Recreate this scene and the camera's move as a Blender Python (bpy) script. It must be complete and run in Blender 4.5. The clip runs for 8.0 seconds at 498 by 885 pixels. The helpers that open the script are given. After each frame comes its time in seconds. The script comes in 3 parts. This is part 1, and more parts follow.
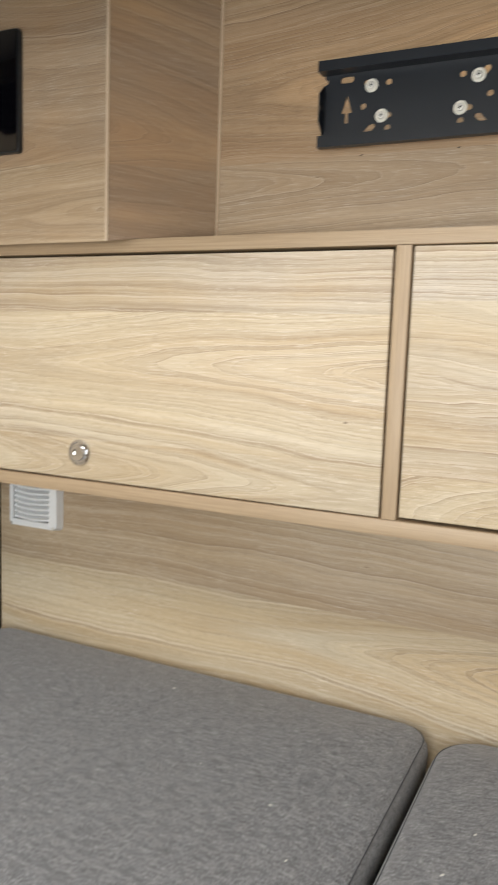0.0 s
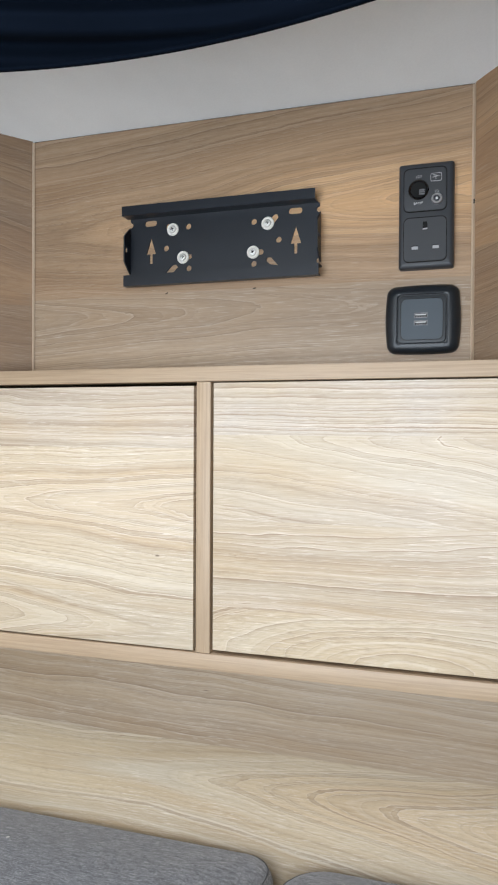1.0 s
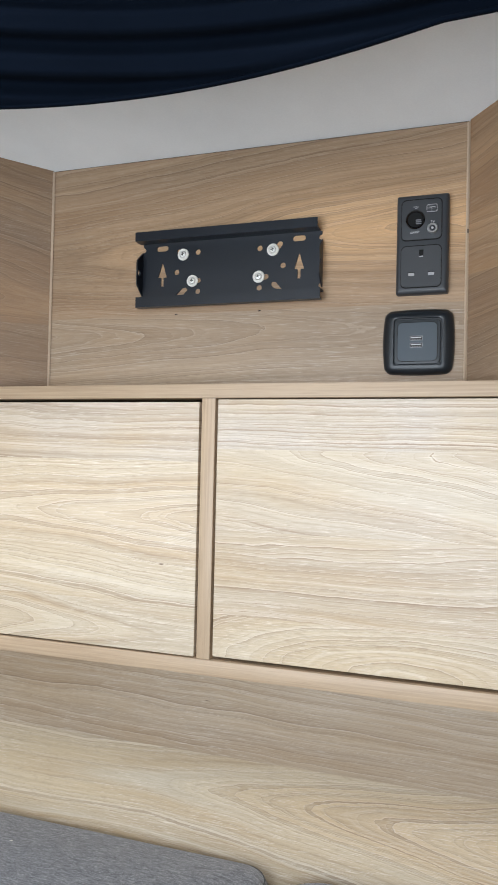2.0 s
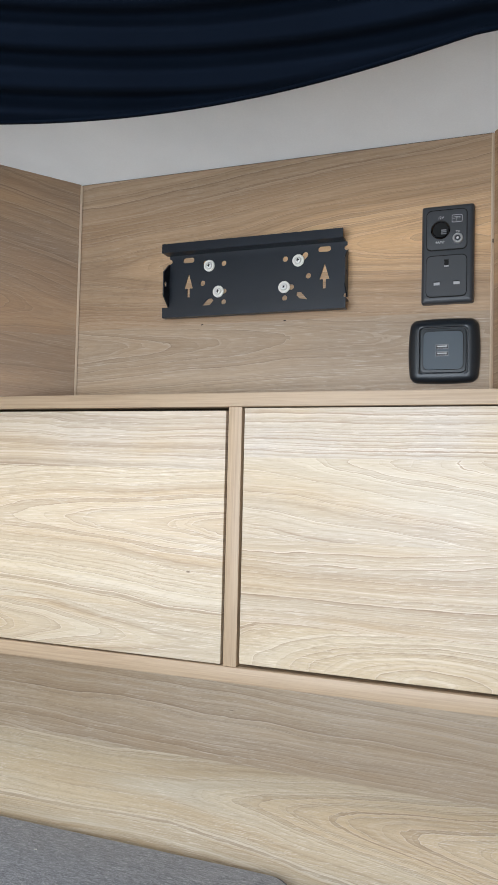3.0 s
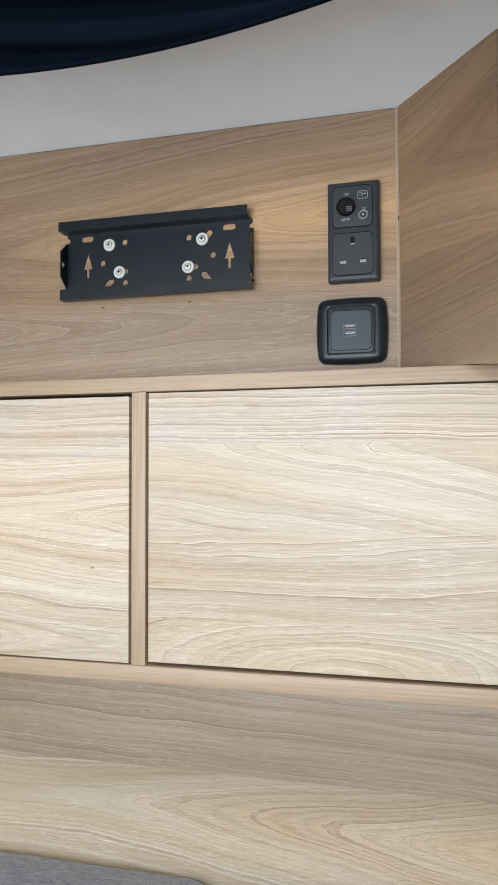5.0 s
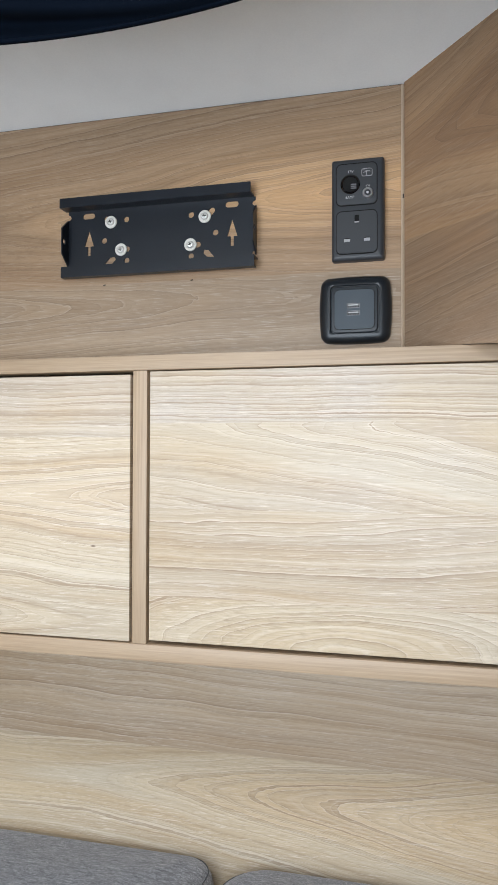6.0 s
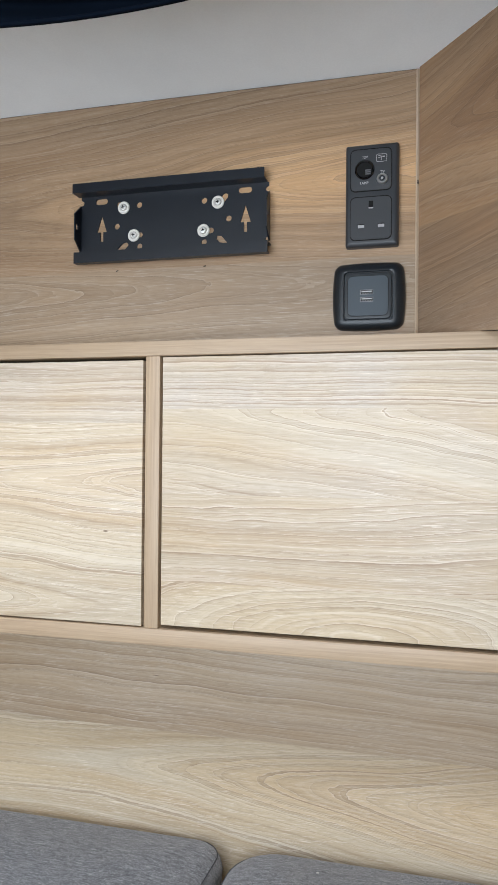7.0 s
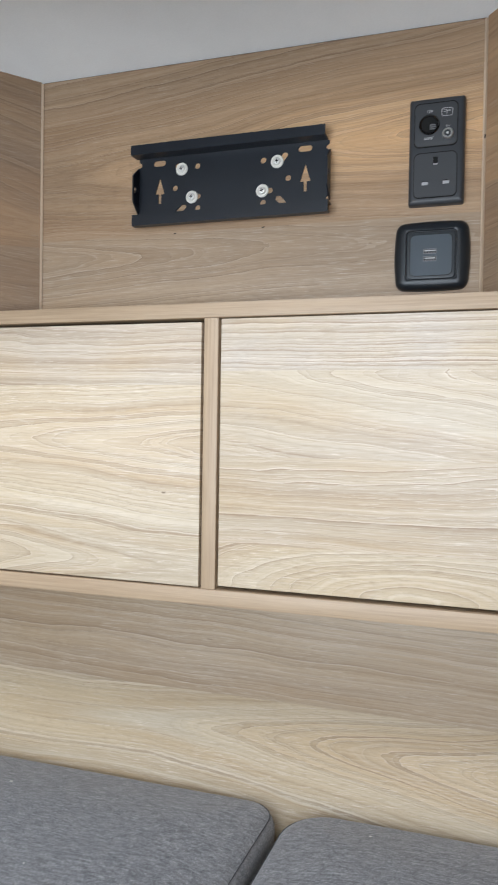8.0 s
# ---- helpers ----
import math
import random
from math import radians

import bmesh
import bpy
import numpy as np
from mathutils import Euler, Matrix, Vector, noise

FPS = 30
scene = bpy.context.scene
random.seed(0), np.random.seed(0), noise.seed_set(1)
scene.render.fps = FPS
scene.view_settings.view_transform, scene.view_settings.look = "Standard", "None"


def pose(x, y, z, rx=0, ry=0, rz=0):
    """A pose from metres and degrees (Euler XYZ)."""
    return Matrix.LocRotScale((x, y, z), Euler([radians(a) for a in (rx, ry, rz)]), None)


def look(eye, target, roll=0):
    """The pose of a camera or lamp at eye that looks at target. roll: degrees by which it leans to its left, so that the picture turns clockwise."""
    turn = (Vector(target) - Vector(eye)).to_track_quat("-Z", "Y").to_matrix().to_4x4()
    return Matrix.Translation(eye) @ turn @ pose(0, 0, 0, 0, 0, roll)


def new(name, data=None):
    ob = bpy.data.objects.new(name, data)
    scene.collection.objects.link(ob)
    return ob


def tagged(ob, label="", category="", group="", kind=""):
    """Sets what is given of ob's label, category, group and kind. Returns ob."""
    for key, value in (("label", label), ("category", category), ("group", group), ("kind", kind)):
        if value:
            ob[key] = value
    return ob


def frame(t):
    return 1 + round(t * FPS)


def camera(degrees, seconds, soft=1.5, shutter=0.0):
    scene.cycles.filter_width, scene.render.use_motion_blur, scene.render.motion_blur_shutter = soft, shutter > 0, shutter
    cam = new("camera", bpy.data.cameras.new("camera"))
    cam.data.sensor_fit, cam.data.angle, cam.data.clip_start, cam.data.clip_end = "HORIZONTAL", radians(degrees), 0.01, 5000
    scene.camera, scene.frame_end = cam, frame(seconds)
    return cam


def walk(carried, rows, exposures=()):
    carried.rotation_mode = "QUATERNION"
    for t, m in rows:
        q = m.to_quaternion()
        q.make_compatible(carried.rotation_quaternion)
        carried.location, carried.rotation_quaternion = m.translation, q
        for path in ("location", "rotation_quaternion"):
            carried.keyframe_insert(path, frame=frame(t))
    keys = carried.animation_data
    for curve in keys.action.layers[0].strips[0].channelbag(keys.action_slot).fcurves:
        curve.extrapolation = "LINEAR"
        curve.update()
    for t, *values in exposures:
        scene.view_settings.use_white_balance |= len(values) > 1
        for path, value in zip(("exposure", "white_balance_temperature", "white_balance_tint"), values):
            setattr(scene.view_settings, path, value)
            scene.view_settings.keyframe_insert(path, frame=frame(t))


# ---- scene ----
cam = camera(37.3, 8.0, soft=1.0, shutter=0.3)
PATH = [
    (0, (-0.011, -0.064, 1.034), (-0.842, 1.738, 0.786), 2.0),
    (0.3, (0.03, -0.031, 1.049), (-0.723, 1.814, 0.873), 0.9),
    (0.4, (0.044, -0.031, 1.058), (-0.684, 1.826, 0.909), 1.1),
    (0.5, (0.054, -0.027, 1.068), (-0.645, 1.842, 0.934), 0.6),
    (1, (0.095, -0.021, 1.097), (-0.521, 1.882, 1.07), 0.3),
    (1.5, (0.118, -0.038, 1.086), (-0.5, 1.864, 1.107), 1.0),
    (2, (0.121, -0.053, 1.084), (-0.533, 1.836, 1.127), 1.3),
    (2.2, (0.131, -0.059, 1.092), (-0.57, 1.814, 1.123), 1.5),
    (3.3, (0.103, -0.065, 1.073), (-0.574, 1.815, 1.167), 1.1),
    (3.5, (0.105, -0.054, 1.074), (-0.56, 1.83, 1.168), 0.9),
    (4, (0.131, -0.033, 1.073), (-0.45, 1.878, 1.171), 0.4),
    (4.5, (0.127, -0.025, 1.072), (-0.409, 1.9, 1.16), 0.1),
    (5, (0.121, -0.022, 1.066), (-0.382, 1.913, 1.139), -0.2),
    (6.5, (0.112, -0.02, 1.055), (-0.389, 1.916, 1.078), 0.3),
    (7, (0.108, -0.023, 1.052), (-0.402, 1.91, 1.065), 0.5),
    (7.5, (0.109, -0.016, 1.05), (-0.439, 1.907, 1.044), 0.7),
    (8, (0.091, -0.024, 1.033), (-0.53, 1.876, 0.988), 0.9),
]
walk(cam, [(t, look(eye, target, roll)) for t, eye, target, roll in PATH],
     exposures=[(0.0, -0.13, 6900, 10), (0.5, -0.07, 6300, 10), (1.0, 0.03, 5980, 10), (5.0, 0.02, 5950, 10), (6.5, -0.01, 5940, 10), (8.0, -0.03, 5930, 10)])

# ---- world and light ----
world = bpy.data.worlds.new("overcast_sky")
scene.world = world
world.use_nodes = True
wn = world.node_tree
sky = wn.nodes.new("ShaderNodeTexSky")
sky.sky_type, sky.sun_disc = "NISHITA", False
sky.sun_elevation, sky.sun_rotation = radians(42), radians(180)
wn.links.new(sky.outputs[0], wn.nodes["Background"].inputs[0])
wn.nodes["Background"].inputs[1].default_value = 0.1


def opening_light(name, place, target, width, height, watts, colour):
    """Sky light in an opening of the van."""
    data = bpy.data.lights.new(name, "AREA")
    data.shape, data.size, data.size_y, data.energy, data.color = "RECTANGLE", width, height, watts, colour
    ob = new(name, data)
    ob.matrix_world = look(place, target)
    return ob


opening_light("rooflight_daylight", (-0.32, -0.56, 2.215), (-0.2, 0.75, 0.75), 1.2, 0.36, 25.0, (0.93, 0.97, 1.0))
opening_light("doorway_daylight", (-0.32, -0.98, 0.90), (-0.2, 0.8, 0.90), 1.3, 1.0, 27.0, (0.90, 0.96, 1.0))

# ---- helpers of this scene ----
K, DROP = 1.16, 0.12          # plan units to metres, and how far the plan's zero lies above the floor
WORLD = {}                    # world matrices of the objects made


def W(x, y, z):
    return Vector((K * x, K * y, K * z - DROP))


def thing(name, place, label, category, group="", kind=""):
    """An Empty at the base of a thing with parts."""
    ob = new(name)
    ob.empty_display_size = 0.02
    WORLD[ob] = Matrix.Translation(W(*place))
    ob.matrix_basis = WORLD[ob]
    return tagged(ob, label, category, group, kind)


def part(name, bm, material, parent=None, label="", origin=None, turn=0.0, smooth=40):
    """Links a bmesh drawn in plan units as one mesh object, with its own origin and turn about z (for the grain)."""
    if origin is None:
        lo = [min(v.co[i] for v in bm.verts) for i in range(3)]
        hi = [max(v.co[i] for v in bm.verts) for i in range(3)]
        origin = [(a + b) / 2 for a, b in zip(lo, hi)]
    m = Matrix.Translation(W(*origin)) @ pose(0, 0, 0, 0, 0, turn)
    inv = m.inverted()
    for v in bm.verts:
        v.co = inv @ W(*v.co)
    bmesh.ops.recalc_face_normals(bm, faces=bm.faces)
    me = bpy.data.meshes.new(name)
    bm.to_mesh(me)
    bm.free()
    me.materials.append(material)
    for p in me.polygons:
        p.use_smooth = True
    me.set_sharp_from_angle(angle=radians(smooth))
    ob = new(name, me)
    WORLD[ob] = m
    if parent is not None:
        ob.parent = parent
        ob.matrix_parent_inverse = WORLD[parent].inverted()
    ob.matrix_basis = m
    if label:
        ob["label"] = label
    return ob


def box(x0, x1, y0, y1, z0, z1, r=0.0, seg=2, bm=None):
    own = bmesh.new()
    bmesh.ops.create_cube(own, size=1.0)
    for v in own.verts:
        v.co = Vector((x0 if v.co.x < 0 else x1, y0 if v.co.y < 0 else y1, z0 if v.co.z < 0 else z1))
    if r:
        bmesh.ops.bevel(own, geom=own.edges[:], offset=r, segments=seg, profile=0.5, affect="EDGES")
    if bm is None:
        return own
    return join(bm, own)


def join(bm, other):
    me = bpy.data.meshes.new("tmp")
    other.to_mesh(me)
    other.free()
    bm.from_mesh(me)
    bpy.data.meshes.remove(me)
    return bm


def prism(points, z0, z1):
    """A plan outline raised from z0 to z1."""
    bm = bmesh.new()
    low = [bm.verts.new((x, y, z0)) for x, y in points]
    high = [bm.verts.new((x, y, z1)) for x, y in points]
    n = len(points)
    bm.faces.new(low[::-1])
    bm.faces.new(high)
    for i in range(n):
        bm.faces.new((low[i], low[(i + 1) % n], high[(i + 1) % n], high[i]))
    return bm


def outline(cx, cz, w, h, r, n=6):
    """A rectangle with round corners in the x-z plane."""
    pts = []
    for sx, sz, a0 in ((1, 1, 0), (-1, 1, 90), (-1, -1, 180), (1, -1, 270)):
        for i in range(n + 1):
            a = radians(a0 + 90 * i / n)
            pts.append((cx + sx * (w / 2 - r) + r * math.cos(a), cz + sz * (h / 2 - r) + r * math.sin(a)))
    return pts


def ring(cx, cz, r, n=20):
    return [(cx + r * math.cos(math.tau * i / n), cz + r * math.sin(math.tau * i / n)) for i in range(n)]


def slot(x0, z0, x1, z1, r, n=6):
    """A round-ended slot from one point to another."""
    a = math.atan2(z1 - z0, x1 - x0)
    pts = []
    for cx, cz, s in ((x1, z1, a - math.pi / 2), (x0, z0, a + math.pi / 2)):
        for i in range(n + 1):
            b = s + math.pi * i / n
            pts.append((cx + r * math.cos(b), cz + r * math.sin(b)))
    return pts


def loft(loops, cap_start=True, cap_end=True):
    """Joins loops of equal length, given as lists of (x, y, z)."""
    bm = bmesh.new()
    rows = [[bm.verts.new(p) for p in loop] for loop in loops]
    n = len(rows[0])
    for a, b in zip(rows, rows[1:]):
        for i in range(n):
            bm.faces.new((a[i], a[(i + 1) % n], b[(i + 1) % n], b[i]))
    if cap_start:
        bm.faces.new(rows[0][::-1])
    if cap_end:
        bm.faces.new(rows[-1])
    return bm


def plate(cx, cz, w, h, r, y_back, y_front, soft=0.0, n=6):
    """A plate with round corners and a softened front edge."""
    loops = [[(x, y_back, z) for x, z in outline(cx, cz, w, h, r, n)]]
    steps = 4 if soft else 0
    if not soft:
        loops.append([(x, y_front, z) for x, z in outline(cx, cz, w, h, r, n)])
    for i in range(steps + 1):
        if not soft:
            break
        a = math.pi / 2 * i / steps
        d = soft * (1 - math.cos(a))
        loops.append([(x, y_front + soft * (1 - math.sin(a)), z) for x, z in outline(cx, cz, w - 2 * d, h - 2 * d, max(r - d, 0.0003), n)])
    return loft(loops)


def cut_plate(edge, holes, y_back, y_front):
    """A flat plate in the x-z plane with holes through it."""
    bm = bmesh.new()
    for loop in [edge] + holes:
        vs = [bm.verts.new((x, y_front, z)) for x, z in loop]
        for i in range(len(vs)):
            bm.edges.new((vs[i], vs[(i + 1) % len(vs)]))
    bmesh.ops.triangle_fill(bm, use_beauty=True, edges=bm.edges[:])
    made = bmesh.ops.extrude_face_region(bm, geom=bm.faces[:])
    for v in made["geom"]:
        if isinstance(v, bmesh.types.BMVert):
            v.co.y = y_back
    return bm


def lathe(cx, cz, profile, n=28):
    """A round part about an axis along y; profile of (radius, y)."""
    return loft([[(cx + r * math.cos(math.tau * i / n), y, cz + r * math.sin(math.tau * i / n)) for i in range(n)] for r, y in profile])


def tube(points, radius, closed=False, sides=6):
    """A thin round cord along points."""
    bm, rows, n = bmesh.new(), [], len(points)
    for i, p in enumerate(points):
        before, after = points[i - 1] if closed or i else p, points[(i + 1) % n] if closed or i < n - 1 else p
        along = (after - before).normalized()
        side = along.cross(Vector((0, 0, 1))).normalized()
        rise = side.cross(along)
        rows.append([bm.verts.new(p + radius * (math.cos(math.tau * k / sides) * side + math.sin(math.tau * k / sides) * rise)) for k in range(sides)])
    for a, b in zip(rows, rows[1:] + rows[:1] if closed else rows[1:]):
        for k in range(sides):
            bm.faces.new((a[k], b[k], b[(k + 1) % sides], a[(k + 1) % sides]))
    if not closed:
        bm.faces.new(rows[0][::-1])
        bm.faces.new(rows[-1])
    return bm


# ---- materials ----
class Nodes:
    def __init__(self, name):
        self.mat = bpy.data.materials.new(name)
        self.mat.use_nodes = True
        self.t = self.mat.node_tree
        self.bsdf = self.t.nodes["Principled BSDF"]

    def put(self, socket, value):
        if isinstance(value, bpy.types.NodeSocket):
            self.t.links.new(value, socket)
        elif value is not None:
            socket.default_value = value

    def math(self, op, a, b=None, c=None, clamp=False):
        n = self.t.nodes.new("ShaderNodeMath")
        n.operation, n.use_clamp = op, clamp
        for s, v in zip(n.inputs, (a, b, c)):
            self.put(s, v)
        return n.outputs[0]

    def object_coord(self):
        return self.t.nodes.new("ShaderNodeTexCoord").outputs["Object"]

    def split(self, vec):
        n = self.t.nodes.new("ShaderNodeSeparateXYZ")
        self.put(n.inputs[0], vec)
        return n.outputs

    def vec(self, x, y, z):
        n = self.t.nodes.new("ShaderNodeCombineXYZ")
        for s, v in zip(n.inputs, (x, y, z)):
            self.put(s, v)
        return n.outputs[0]

    def noise(self, vec, scale, detail=3.0, rough=0.55, warp=0.0):
        n = self.t.nodes.new("ShaderNodeTexNoise")
        self.put(n.inputs["Vector"], vec)
        n.inputs["Scale"].default_value, n.inputs["Detail"].default_value = scale, detail
        n.inputs["Roughness"].default_value, n.inputs["Distortion"].default_value = rough, warp
        return n.outputs[0]

    def ramp(self, fac, stops):
        n = self.t.nodes.new("ShaderNodeValToRGB")
        self.put(n.inputs[0], fac)
        while len(n.color_ramp.elements) < len(stops):
            n.color_ramp.elements.new(0.5)
        for e, (p, c) in zip(n.color_ramp.elements, stops):
            e.position, e.color = p, (*c, 1) if len(c) == 3 else c
        return n.outputs[0]

    def mix(self, fac, a, b, blend="MIX"):
        n = self.t.nodes.new("ShaderNodeMix")
        n.data_type, n.blend_type = "RGBA", blend
        self.put(n.inputs[0], fac)
        for s, v in ((n.inputs[6], a), (n.inputs[7], b)):
            self.put(s, (*v, 1) if isinstance(v, tuple) and len(v) == 3 else v)
        return n.outputs[2]

    def bump(self, height, strength, distance):
        n = self.t.nodes.new("ShaderNodeBump")
        n.inputs["Strength"].default_value, n.inputs["Distance"].default_value = strength, distance
        self.put(n.inputs["Height"], height)
        self.t.links.new(n.outputs[0], self.bsdf.inputs["Normal"])

    def set(self, **values):
        for key, v in values.items():
            self.put(self.bsdf.inputs[key.replace("_", " ")], v)
        return self.mat


def wood(name, origin, staves):
    """Elm-look laminate printed with long staves of their own tone and figure. origin: the object's origin in the plan.
    staves, from the lowest: (top z, heart along, heart z, opening of the arches, way they open: 1 to the right, -1 to
    the left,
    0 closed, slope of the grain, growth lines a metre, brown, grey, golden tint and painted glow at the heart), in plan
    units."""
    m = Nodes(name)
    x, y, z = m.split(m.object_coord())
    seed = sum(ord(c) for c in name) * 0.137
    lift = m.noise(m.vec(m.math("MULTIPLY", x, 1.5), seed, 0.0), 1.0, 1.0)
    level = m.math("ADD", z, m.math("MULTIPLY", m.math("SUBTRACT", lift, 0.5), 0.006))
    steps = [m.math("GREATER_THAN", level, K * (st[0] - origin[2])) for st in staves[:-1]]

    def chosen(values):
        """The value of the stave at this height."""
        value = float(values[0])
        for step, a, b in zip(steps, values, values[1:]):
            if a != b:
                value = m.math("ADD", value, m.math("MULTIPLY", step, float(b - a)))
        return value

    def column(k):
        return chosen([st[k] for st in staves])

    def centred(v, size):
        return m.math("MULTIPLY", m.math("SUBTRACT", v, 0.5), size)

    def ease(fac, lo, hi, top=1.0):
        return m.ramp(fac, [(lo, (0.0,) * 3), (hi, (top,) * 3)])

    own = m.math("ADD", chosen([5.7 * i for i in range(len(staves))]), seed)
    dx = m.math("SUBTRACT", x, chosen([K * (st[1] - origin[0]) for st in staves]))
    up = m.math("SUBTRACT", m.math("SUBTRACT", z, chosen([K * (st[2] - origin[2]) for st in staves])), m.math("MULTIPLY", dx, column(5)))

    def grain(fx, fz, detail=3.0, rough=0.55, extra=0.0):
        return m.noise(m.vec(m.math("MULTIPLY", x, fx), m.math("ADD", own, extra), m.math("MULTIPLY", up, fz)), 1.0, detail, rough)

    # distance from the heart, drawn out along the board: nested arches that open one way, or long closed eyes
    low, mid = grain(2.4, 6.0, 2.0, 0.5), grain(7.0, 26.0, 3.0, 0.55, 2.2)
    a = m.math("ADD", up, centred(low, 0.046))
    k = column(3)
    along = m.math("MULTIPLY", dx, column(4))
    reach = m.math("SQRT", m.math("ADD", m.math("MULTIPLY", along, along), 0.004))
    lean = m.math("MULTIPLY", m.math("ADD", along, reach), m.math("MULTIPLY", k, 0.5))
    slope = m.math("MULTIPLY", m.math("ADD", m.math("DIVIDE", along, reach), 1.0), m.math("MULTIPLY", k, 0.5))
    closed = chosen([1.0 if st[4] == 0 else 0.0 for st in staves])
    eye = m.math("MULTIPLY", m.math("MULTIPLY", dx, k), closed)
    q = m.math("SQRT", m.math("ADD", m.math("ADD", m.math("MULTIPLY", a, a), 0.00026), m.math("MULTIPLY", eye, eye)))
    phi = m.math("SUBTRACT", q, m.math("MULTIPLY", lean, m.math("SUBTRACT", 1.0, closed)))
    phi = m.math("ADD", phi, m.math("ADD", centred(mid, 0.009), m.math("ADD", centred(grain(26.0, 70.0, 2.0, 0.5, 1.7), 0.0028), centred(grain(150.0, 160.0, 2.0, 0.55, 1.0), 0.0009))))
    across = m.math("DIVIDE", a, q)
    steep = m.math("MAXIMUM", m.math("SQRT", m.math("ADD", m.math("MULTIPLY", across, across), m.math("MULTIPLY", slope, slope))), 0.16)

    def growth(count, wander, extra):
        """Growth lines: the place in the year, metres to the next line and past the last one, and the strength of the line."""
        turns = m.math("ADD", m.math("MULTIPLY", phi, count), centred(m.noise(m.math("MULTIPLY", phi, 45.0), 1.0, 2.0), wander))
        year, which = m.math("FRACT", turns), m.math("FLOOR", turns)
        strength = m.noise(m.vec(m.math("MULTIPLY", which, 3.7), m.math("ADD", own, extra), m.math("MULTIPLY", x, 3.0)), 0.83, 2.0, 0.6)
        size = m.math("MULTIPLY", steep, count)
        return year, m.math("DIVIDE", m.math("SUBTRACT", 1.0, year), size), m.math("DIVIDE", year, size), ease(strength, 0.31, 0.54)

    def falling(distance, width):
        return m.ramp(m.math("DIVIDE", distance, width), [(0.0, (1.0,) * 3), (0.4, (0.55,) * 3), (1.0, (0.0,) * 3)])

    count = column(6)
    year, before, past, power = growth(count, 3.4, 0.0)
    year2, before2, past2, power2 = growth(m.math("MULTIPLY", count, 3.1), 6.0, 3.3)
    year3, before3, past3, power3 = growth(m.math("MULTIPLY", count, 7.7), 9.0, 6.1)

    band = m.noise(m.vec(m.math("MULTIPLY", phi, 30.0), own, m.math("MULTIPLY", x, 1.1)), 1.0, 3.0, 0.6)
    wash = m.noise(m.vec(m.math("MULTIPLY", phi, 13.0), m.math("ADD", own, 4.0), m.math("MULTIPLY", x, 1.8)), 1.0, 2.0, 0.5)
    cloud = grain(5.0, 9.0, 3.0, 0.6, 5.1)
    streak, hair = grain(3.2, 330.0, 4.0, 0.74, 3.1), grain(12.0, 1100.0, 3.0, 0.75, 4.4)
    pore, fleck = grain(62.0, 1500.0, 2.0, 0.6, 7.7), grain(44.0, 1050.0, 2.0, 0.55, 8.8)
    comb = grain(70.0, 260.0, 2.0, 0.6, 6.3)

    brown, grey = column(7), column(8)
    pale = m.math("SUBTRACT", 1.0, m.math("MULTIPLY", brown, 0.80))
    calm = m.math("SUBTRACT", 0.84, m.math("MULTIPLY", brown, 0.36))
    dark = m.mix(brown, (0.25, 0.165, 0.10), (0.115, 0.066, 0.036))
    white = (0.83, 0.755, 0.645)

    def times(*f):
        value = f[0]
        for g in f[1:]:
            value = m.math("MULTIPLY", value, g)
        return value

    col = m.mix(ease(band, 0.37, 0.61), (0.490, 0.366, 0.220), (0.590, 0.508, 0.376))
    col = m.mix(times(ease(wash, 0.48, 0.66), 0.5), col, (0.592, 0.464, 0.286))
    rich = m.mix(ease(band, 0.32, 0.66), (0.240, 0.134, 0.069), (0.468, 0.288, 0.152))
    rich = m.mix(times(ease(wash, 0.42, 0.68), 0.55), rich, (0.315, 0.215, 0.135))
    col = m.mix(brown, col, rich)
    col = m.mix(times(m.ramp(cloud, [(0.36, (0.25,) * 3), (0.62, (1.0,) * 3)]), grey), col, m.mix(brown, (0.520, 0.460, 0.392), (0.240, 0.178, 0.124)))
    # golden tint along the heart; strong on the recess back, where it paints a highlight
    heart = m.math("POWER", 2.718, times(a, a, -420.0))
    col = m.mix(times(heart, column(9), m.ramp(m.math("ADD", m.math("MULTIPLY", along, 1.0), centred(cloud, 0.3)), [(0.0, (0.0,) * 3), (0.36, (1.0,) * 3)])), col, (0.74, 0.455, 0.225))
    col = m.mix(times(ease(year, 0.25, 1.0), power, 0.17), col, dark)
    col = m.mix(times(ease(year2, 0.3, 1.0), power2, 0.10), col, dark)
    col = m.mix(times(falling(before, 0.012), power, calm, 0.22), col, dark)
    col = m.mix(times(falling(before, 0.0022), power, calm, 0.72), col, dark)
    col = m.mix(times(falling(before2, 0.0014), power2, calm, 0.38), col, dark)
    col = m.mix(times(falling(before3, 0.0009), power3, calm, 0.20), col, dark)
    col = m.mix(times(falling(past, 0.0030), power, pale, 0.34), col, white)
    col = m.mix(times(falling(past2, 0.0016), power2, pale, 0.16), col, white)
    col = m.mix(ease(streak, 0.54, 0.78, 0.20), col, dark)
    col = m.mix(times(m.ramp(streak, [(0.24, (0.20,) * 3), (0.46, (0.0,) * 3)]), pale), col, white)
    col = m.mix(ease(hair, 0.52, 0.72, 0.18), col, dark)
    col = m.mix(times(m.ramp(hair, [(0.28, (0.26,) * 3), (0.46, (0.0,) * 3)]), pale), col, white)
    col = m.mix(times(ease(fleck, 0.57, 0.70, 0.52), m.ramp(cloud, [(0.38, (0.2,) * 3), (0.60, (1.0,) * 3)]), pale), col, white)
    col = m.mix(times(ease(comb, 0.54, 0.72, 0.22), ease(wash, 0.46, 0.6)), col, dark)
    col = m.mix(ease(pore, 0.56, 0.74, 0.26), col, dark)
